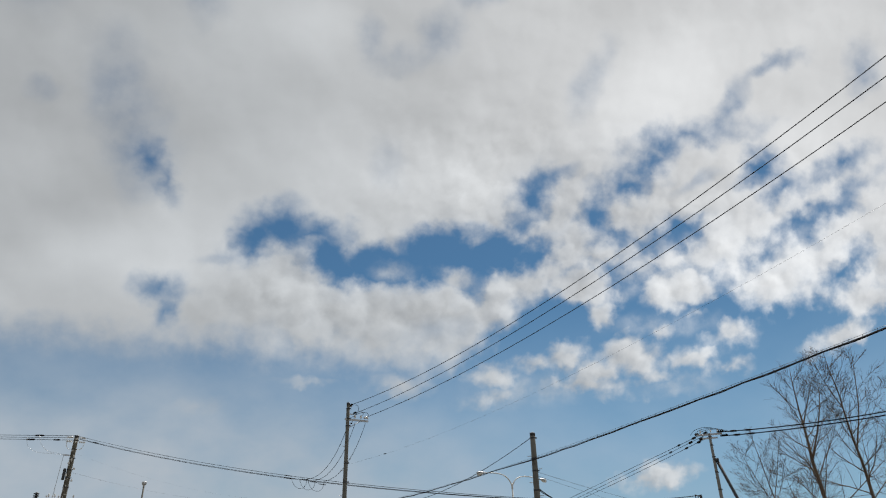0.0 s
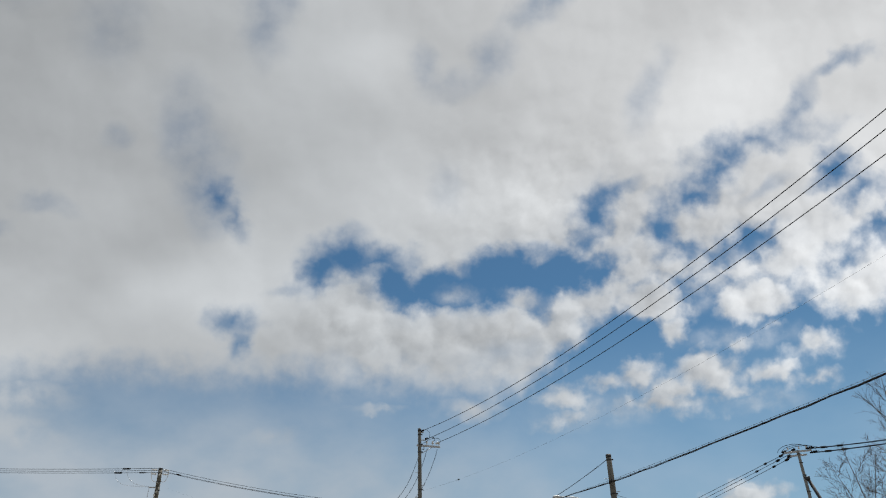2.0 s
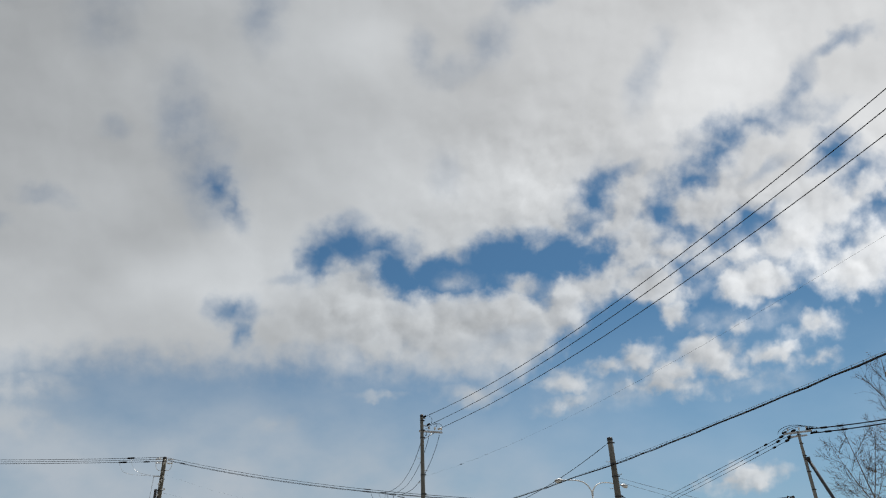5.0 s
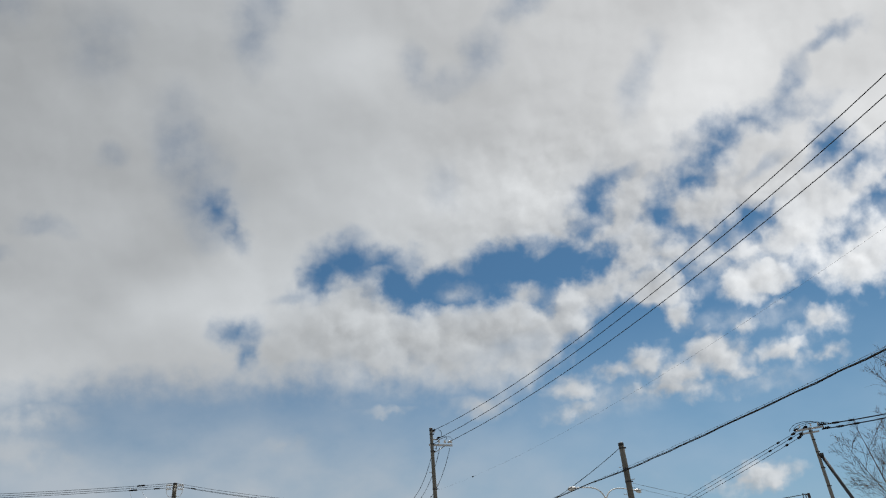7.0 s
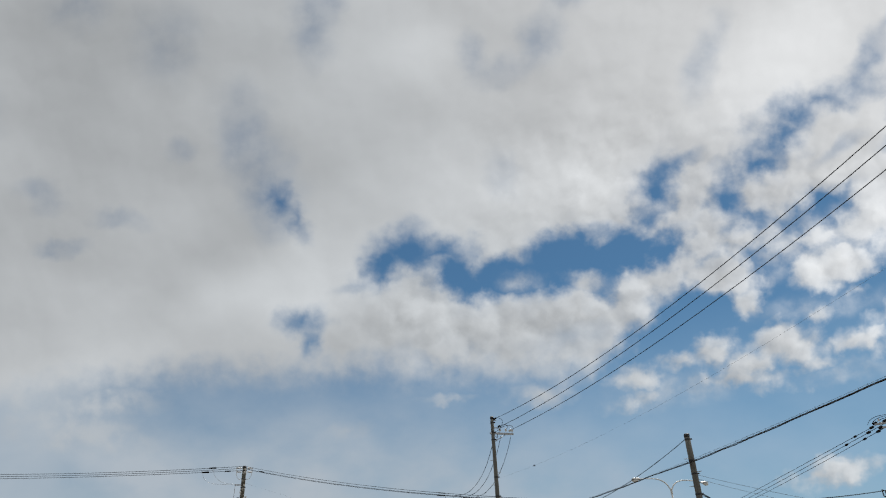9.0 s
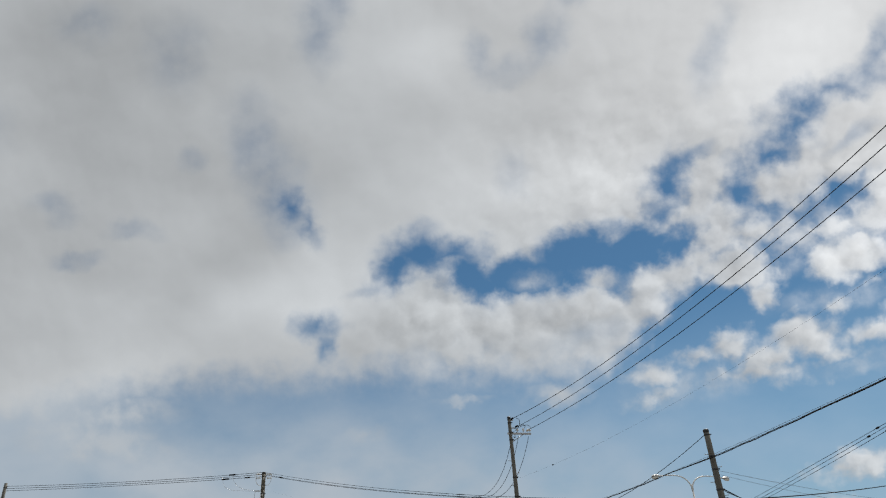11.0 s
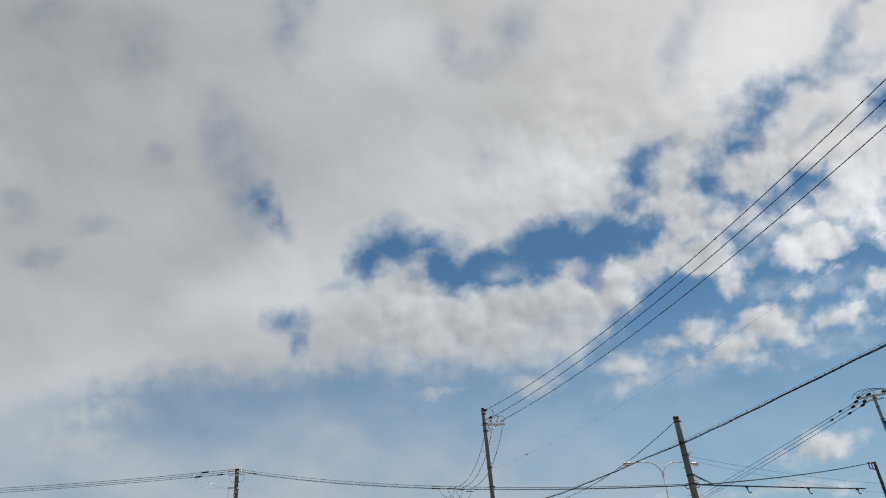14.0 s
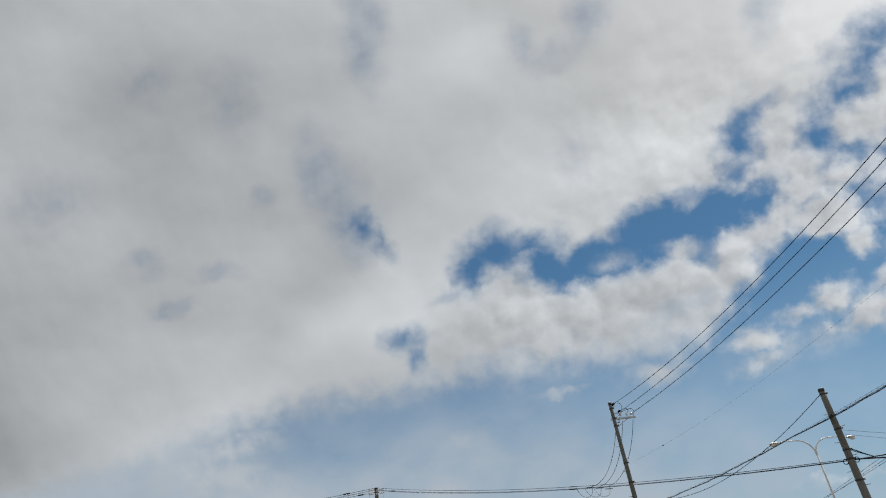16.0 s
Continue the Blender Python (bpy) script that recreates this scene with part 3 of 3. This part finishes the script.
# ---- unseen ends of the spans stand on plain poles ----
for name, at, top in (("utility_pole", LINE_END, 12.9), ("telephone_pole", CABLE_NEAR, 7.0), ("telephone_pole", CABLE_FAR, 8.5),
                      ("utility_pole", LINE_FAR, 11.4), ("utility_pole", Vector((39, 23, 0)), 13.0), ("utility_pole", polar(56, 44), 11.4)):
    p = thing(name, at, "plain weathered concrete pole holding overhead lines", "utility pole", "utility poles")
    shaft(p, top, 0.095, CONCRETE)
    band(p, top - 0.3, 0.098)

# ---- overhead lines ----
def lifted(p, z, off=0.0, across=side):
    return Vector((p.x, p.y, z)) + across * off


span("power_line", lifted(A, 9.21, 0.15), lifted(LINE_END, 12.72, 0.1), 1.61, 0.011, "black insulated power line from the concrete pole", group="street power lines")
span("power_line", lifted(A, 8.86, 0.35), lifted(LINE_END, 12.36, 0.4), 1.40, 0.011, "black insulated power line from the concrete pole", group="street power lines")
span("power_line", lifted(A, 8.71, 0.80), lifted(LINE_END, 12.06, 0.8), 1.31, 0.011, "black insulated power line from the concrete pole", group="street power lines")
span("guard_wire", lifted(A, 6.67, 0.1), lifted(LINE_END, 9.71, 0.1), 1.27, 0.0018, "thin grey wire below the power lines", COPPER, sleeves=((0.10, 0.16, 0.02),))

# lashed telephone cable: heavy cable, messenger strand and hanger rings
c0, c1, c_sag = Vector((*CABLE_FAR.xy, 8.34)), Vector((*CABLE_NEAR.xy, 6.73)), 1.339
cable = thing("telephone_cable", c0, "heavy black telephone cable lashed below a messenger strand", "overhead cable", "overhead lines")
rnd = random.Random(5)
n = 90
drift = [0.0] * (n + 1)
for k in range(1, n):
    drift[k] = drift[k - 1] * 0.7 + rnd.uniform(-0.022, 0.022)
strand = [sag_point(c0, c1, c_sag, k / n) - c0 for k in range(n + 1)]
bm = bmesh.new()
tube(bm, [p + Vector((0, 0, -0.030 + d)) for p, d in zip(strand, drift)], 0.0165, 8)
part("cable", bm, RUBBER, cable, "heavy black cable")
bm = bmesh.new()
tube(bm, [p + Vector((0.012, 0, -0.005 + d * 0.6)) for p, d in zip(strand, drift)], 0.008, 6)
part("second_cable", bm, RUBBER, cable)
bm = bmesh.new()
tube(bm, [p + Vector((0, 0, 0.030)) for p in strand], 0.004, 6)
part("messenger_strand", bm, COPPER, cable, "thin steel messenger strand")
bm = bmesh.new()
for k in range(0, 210):
    p = sag_point(c0, c1, c_sag, (k + 0.5) / 210) - c0
    tube(bm, [p + Vector((0, 0, 0.050)), p + Vector((0.015, 0.025, 0.0)), p + Vector((0, 0.02, -0.035))], 0.004, 4)
tagged(part("hangers", bm, RUBBER, cable, "row of small cable hangers"), kind="stuff")

span("telephone_wire", lifted(B, 7.06), Vector((-3.80, 49.22, 7.33)), 0.85, 0.013, "black wire running down from the telephone pole top")
for off, dz_ in ((0.0, 0.05), (0.10, -0.07), (-0.10, -0.12)):
    span("power_line", lifted(C, 10.44 + dz_, off, across_c * 0.2 + polar(1, 26.5) * 0.6), lifted(B, 4.76 + dz_ * 0.30, off * 0.3), 0.50 - dz_ * 0.1, 0.0095,
         "black line dropping from the flecked pole", group="low lines", sleeves=((0.065, 0.5, 0.032),) if off > 0 else ((0.575, 0.5, 0.020),))
for k, (z0, z1, s) in enumerate(((10.49, 11.20, 0.13), (10.37, 11.06, 0.12), (10.24, 10.91, 0.09))):
    span("power_line", lifted(C, z0), Vector((*polar(56, 44).xy, z1)), s, 0.013, "black line leading away from the flecked pole", group="far lines",
         sleeves=((0.115, 0.5, 0.05),) if k == 0 else ((0.14, 0.5, 0.05), (0.06, 0.4, 0.04)) if k == 2 else ())
for off, z0, z1, s, u in ((-0.10, 10.42, 9.80, 0.0, 0.020), (0.0, 10.32, 10.25, 0.39, 0.028), (0.0, 10.12, 11.20, 0.85, 0.016)):
    span("power_line", lifted(D, z0, off, right_d), Vector((*LINE_FAR.xy, z1)) + right_d * off, s, 0.016, "black power line leaving the corner pole", group="corner lines",
         sleeves=((u, 0.40, 0.07), (u * 2.2, 0.35, 0.06)))
for off, z0, z1, s in ((0.45, 10.35, 12.88, 1.31), (0.62, 10.09, 12.34, 1.10)):
    span("power_line", lifted(D, z0, off, right_d), Vector((39, 23, z1)) + right_d * off, s, 0.032, "thick black power line crossing before bare trees", group="corner lines",
         sleeves=((0.035, 0.40, 0.06), (0.065, 0.35, 0.055)))
span("telephone_cable", lifted(B, 4.73), lifted(E, 7.18) + to_b * 0.1, 0.14, 0.022, "grey-black cable rising to the slim steel post")
span("telephone_wire", lifted(B, 5.76), Vector((*polar(60, -26).xy, 6.07)), 0.50, 0.006, "thin wire sagging from the telephone pole", COPPER)
span("telephone_wire", lifted(B, 5.62), Vector((*polar(60, -26).xy, 5.3)), 0.50, 0.005, "thin wire sagging from the telephone pole", COPPER)
for dz_ in (0.32, 0.22, 0.1):
    p1 = lifted(B, 5.08 + dz_ * 0.4)
    span("telephone_wire", p1, sag_point(lifted(B, 4.73), lifted(E, 7.18), 0.14, 0.07), 0.02, 0.010, "short drop wire beside the telephone pole", n=10)
span("telephone_wire", lifted(C, 8.40, 0.2, across_c), Vector((*polar(60, 8).xy, 8.6)), 0.7, 0.0035, "thin wire leading off the flecked pole", COPPER)
span("telephone_wire", lifted(C, 9.45, 0.2, across_c), Vector((*polar(60, 8).xy, 8.9)), 0.9, 0.0014, "thin wire leading off the flecked pole", COPPER)

# sleeved span with three hanging clamps
bar0, bar1 = lifted(B, 4.76), Vector((*polar(36.5, -20).xy, 4.67))
bar = thing("cable_sleeve", bar0, "dark sleeved cable with three hanging clamps", "overhead cable", "overhead lines")
bm = bmesh.new()
tube(bm, [sag_point(bar0, bar1, 0.02, k / 20) - bar0 for k in range(21)], 0.024, 8)
part("sleeve", bm, RUBBER, bar)
for u in (0.27, 0.62, 0.94):
    p = sag_point(bar0, bar1, 0.02, u) - bar0
    bm = bmesh.new()
    box(bm, p + Vector((0, 0, -0.02)), (0.10, 0.08, 0.09), bevel=0.012)
    tube(bm, [p + Vector((0.0, 0, -0.05)), p + Vector((0.03, 0.02, -0.2)), p + Vector((0.06, 0.05, -0.23)), p + Vector((0.13, 0.10, -0.22))], 0.022, 7)
    part("hanging_clamp", bm, DARK_STEEL, bar, "dark hanging clamp")
    
# service drops from pole A down to the low lines
JOINT = sag_point(lifted(C, 10.42), lifted(B, 4.74), 0.52, 0.617)
drops = thing("service_drop", JOINT, "three slack black service wires joined to the low lines", "overhead wire", "overhead lines")
for k, (off, z) in enumerate(((-0.02, 8.20), (0.36, 8.45), (0.84, 8.46))):
    start = lifted(A, z, off) - JOINT
    end = (lifted(B, 4.74) - lifted(C, 10.42)).normalized() * (-0.1 + 0.5 * k)
    bm = bmesh.new()
    tube(bm, bezier(start, start.lerp(end, 0.25) + Vector((0.08, 0, -0.60)), start.lerp(end, 0.7) + Vector((0.25, 0, -0.62)), end + Vector((0, 0, 0.03)), 20), 0.010, 6)
    part("drop_wire", bm, RUBBER, drops)
    bm = bmesh.new()
    axis = (lifted(B, 4.74) - lifted(C, 10.42)).normalized()
    e = end
    tube(bm, bezier(e, e + Vector((0.05, 0, -0.55)), e - axis * 0.8 + Vector((0, 0, -0.6)), e - axis * 0.9 + Vector((0, 0, 0.0)), 14), 0.008, 6)
    part("wire_loop", bm, RUBBER, drops)
    bm = bmesh.new()
    lathe(bm, e - axis * 0.3 + Vector((0, 0, -0.05 * k)), axis, [(0, 0.008), (0.05, 0.018), (0.40, 0.018), (0.45, 0.008)], 8)
    part("sleeve", bm, RUBBER, drops, "black splice sleeve")

# ---- street lamps ----
LAMP = polar(49, -6.9)
lamp = thing("street_lamp", LAMP, "pale double-armed street lamp with two curved arms", "street lamp", "street lamps")
bm = bmesh.new()
tube(bm, [(0, 0, -0.2), (0, 0, 4), (0, 0, 8.15)], [0.085, 0.068, 0.050], 14)
part("post", bm, PAINTED, lamp)
bm = bmesh.new()
lathe(bm, (0, 0, 8.05), (0, 0, 1), [(0, 0.055), (0.05, 0.07), (0.3, 0.07), (0.36, 0.05)], 14)
part("collar", bm, PAINTED, lamp)
for end in (polar(47.9, -4.75, 9.00) - LAMP, polar(51.0, -9.15, 8.90) - LAMP):
    flat = Vector((end.x, end.y, 0))
    bm = bmesh.new()
    tube(bm, bezier((0, 0, 8.2), flat * 0.12 + Vector((0, 0, 9.05)), flat * 0.45 + Vector((0, 0, 9.08)), end, 22), [0.042 - 0.012 * k / 22 for k in range(23)], 10)
    part("arm", bm, PAINTED, lamp, "curved lamp arm")
    d = flat.normalized()
    bm = bmesh.new()
    lathe(bm, end - d * 0.08, d + Vector((0, 0, -0.06)), [(0, 0.04), (0.08, 0.075), (0.2, 0.12), (0.42, 0.15), (0.6, 0.12), (0.7, 0.04)], 14)
    for v in bm.verts:
        v.co.z = end.z + (v.co.z - end.z) * (0.75 if v.co.z > end.z else 0.5)
    head = part("lamp_head", bm, GALV, lamp, "flat grey lamp head")
    bm = bmesh.new()
    lathe(bm, end + d * 0.16 + Vector((0, 0, -0.06)), d + Vector((0, 0, -0.06)), [(0, 0.02), (0.05, 0.09), (0.25, 0.12), (0.4, 0.09), (0.44, 0.02)], 12)
    part("glass_cover", bm, GLASSY, head, "frosted glass cover")

SMALL = polar(60, 21.38)
small_lamp = thing("street_lamp", SMALL, "slender grey pole with a single round flood lamp", "street lamp", "street lamps")
bm = bmesh.new()
tube(bm, [(0, 0, -0.2), (0, 0, 5), (0, 0, 9.75)], [0.10, 0.085, 0.06], 12)
part("post", bm, CONCRETE, small_lamp)
bm = bmesh.new()
lathe(bm, (0, 0, 9.65), (0, 0, 1), [(0, 0.06), (0.10, 0.07), (0.20, 0.17), (0.34, 0.19), (0.38, 0.16), (0.41, 0.04)], 14)
part("lamp_head", bm, GALV, small_lamp, "round grey lamp head")

FAR_POLE = polar(62, 28.2)
far_pole = thing("utility_pole", FAR_POLE, "distant pole with stacked insulators and a short crossarm", "utility pole", "utility poles")
shaft(far_pole, 8.8, 0.12, CONCRETE)
for k in range(3):
    bm = bmesh.new()
    lathe(bm, (0, 0, 8.75 + 0.16 * k), (0, 0, 1), [(0, 0.08), (0.03, 0.2), (0.09, 0.2), (0.12, 0.08), (0.16, 0.08)], 12)
    part("insulator", bm, DARK_STEEL, far_pole, "dark stacked insulator")
bm = bmesh.new()
box(bm, across_c * 0.75 + Vector((0, 0, 8.75)), (1.8, 0.08, 0.08), turn_c, 0.01)
part("crossarm", bm, GALV, far_pole)
for off in (0.7, 1.1, 1.5):
    pin_insulator(far_pole, across_c * off + Vector((0, 0, 8.78)), 0.3)


# ---- bare trees ----
def grow(rnd, start, direction, length, r0, r1, n, wander, lift_):
    """A wandering tapered limb: points and radii."""
    pts, rad, d = [Vector(start)], [r0], Vector(direction).normalized()
    for k in range(n):
        d = (d + Vector((rnd.gauss(0, wander), rnd.gauss(0, wander), rnd.gauss(0, wander) + lift_))).normalized()
        pts.append(pts[-1] + d * length / n)
        rad.append(r0 + (r1 - r0) * (k + 1) / n)
    return pts, rad


def along(pts, rad, u):
    k = min(int(u * (len(pts) - 1)), len(pts) - 2)
    f = u * (len(pts) - 1) - k
    return pts[k].lerp(pts[k + 1], f), rad[k] + (rad[k + 1] - rad[k]) * f, (pts[k + 1] - pts[k]).normalized()


def leave(d, angle, round_):
    """A direction that leaves d at an angle, at a bearing round it."""
    u = d.cross(Vector((0.31, 0.17, 0.93)) if abs(d.z) < 0.9 else Vector((0, 1, 0))).normalized()
    w = d.cross(u)
    return (d * math.cos(angle) + (u * math.cos(round_) + w * math.sin(round_)) * math.sin(angle)).normalized()


def bare_tree(at, height, seed, label, lean=(0, 0), forks=(), first=0.28, limbs=13, r=0.20, spread=1.0):
    """A winter tree. Each fork: share of the height, the way it goes, its length to what is left above it."""
    rnd = random.Random(seed)
    tree = thing("bare_tree", at, label, "tree", "bare trees")
    pts, rad = grow(rnd, (0, 0, -0.2), (lean[0], lean[1], 1), height, r, 0.010, 20, 0.040, 0.05)
    stems = [(pts, rad, first, limbs)]
    bm = bmesh.new()
    tube(bm, pts, rad, 10)
    part("trunk", bm, BARK, tree, "slender rough trunk")
    for share, way, size in forks:
        p, q, d = along(pts, rad, share)
        fp, fr = grow(rnd, p, d + Vector(way), height * (1 - share) * size, q * 0.72, 0.008, 12, 0.045, 0.055)
        stems.append((fp, fr, 0.14, max(5, int(limbs * (1 - share) * 1.1))))
        bm = bmesh.new()
        tube(bm, fp, fr, 8)
        part("trunk", bm, BARK, tree, "stem of a fork")
    for sp, sr, low, count in stems:
        turn_ = rnd.uniform(0, 6.28)
        reach = sum((b - a).length for a, b in zip(sp, sp[1:]))
        for k in range(count):
            u = low + (0.97 - low) * (k + rnd.random() * 0.7) / count
            p, q, d = along(sp, sr, u)
            turn_ += 2.4 + rnd.uniform(-0.5, 0.5)
            ln = (reach * 0.30 * (1 - u) + height * 0.065) * rnd.uniform(0.7, 1.3) * spread
            lp, lr = grow(rnd, p, leave(d, rnd.uniform(0.66, 1.08), turn_), ln, min(max(q * 0.45, 0.012), 0.042), 0.005, 10, 0.075, 0.030)
            bm = bmesh.new()
            tube(bm, lp, lr, 6)
            limb = part("limb", bm, BARK, tree)
            bm = bmesh.new()
            bearing = rnd.uniform(0, 6.28)
            shoots = rnd.randint(8, 12)
            for j in range(shoots):
                v = 0.14 + 0.84 * (j + rnd.random() * 0.8) / shoots
                bp, bq, bd = along(lp, lr, min(v, 0.98))
                bearing += math.pi + rnd.uniform(-0.7, 0.7)
                bl = ln * rnd.uniform(0.30, 0.52) * (1.1 - 0.68 * v) + 0.12
                tp, tr = grow(rnd, bp, leave(bd, rnd.uniform(0.50, 0.80), bearing), bl, max(bq * 0.62, 0.0078), 0.0048, 6, 0.06, 0.035)
                tube(bm, tp, tr, 4)
                for i in range(rnd.randint(3, 5)):
                    wp, wq, wd = along(tp, tr, rnd.uniform(0.2, 0.95))
                    xp, xr = grow(rnd, wp, leave(wd, rnd.uniform(0.45, 0.75), rnd.uniform(0, 6.28)), bl * rnd.uniform(0.28, 0.5) + 0.05, 0.0056, 0.0038, 3, 0.06, 0.03)
                    tube(bm, xp, xr, 3)
            part("twig_spray", bm, TWIG, limb, "fine bare twigs")
    return tree


RIGHT = (0.87, -0.49)       # across the view of the row of trees


def beside(k, up=0.0):
    return (RIGHT[0] * k, RIGHT[1] * k, up)


bare_tree(polar(50, -29.85), 15.2, 11, "tall bare winter tree with orange-brown bark", forks=((0.60, beside(0.50), 0.95), (0.74, beside(0.34), 0.9)),
          limbs=21, r=0.215, first=0.34, spread=1.30)
bare_tree(polar(52, -32.7), 16.2, 29, "tall bare forked winter tree with fine twigs", forks=((0.60, beside(0.40), 0.98), (0.76, beside(-0.45), 0.8)),
          limbs=23, r=0.170, first=0.40, spread=1.05)
bare_tree(polar(51, -27.3), 11.4, 37, "smaller bare winter tree beside the braced pole", lean=(RIGHT[0] * -0.09, RIGHT[1] * -0.09), forks=((0.55, beside(-0.45), 0.9), (0.62, beside(0.4), 0.9)),
          limbs=15, r=0.085, spread=1.25)
bare_tree(polar(54, -36.6), 15.4, 41, "bare winter tree with dense fine twigs", forks=((0.5, beside(-0.35), 0.9),), limbs=20, r=0.17)
bare_tree(polar(57, -34.6), 12.0, 53, "bare winter tree in the row of trees", forks=((0.45, beside(0.4), 0.9),), limbs=22, r=0.11, spread=1.15)
bare_tree(polar(57, -28.3), 10.4, 61, "young bare tree with thin branches", lean=(0.02, 0), forks=((0.5, beside(-0.35), 0.9), (0.66, beside(0.5), 0.8)), limbs=17, r=0.08, spread=1.2)
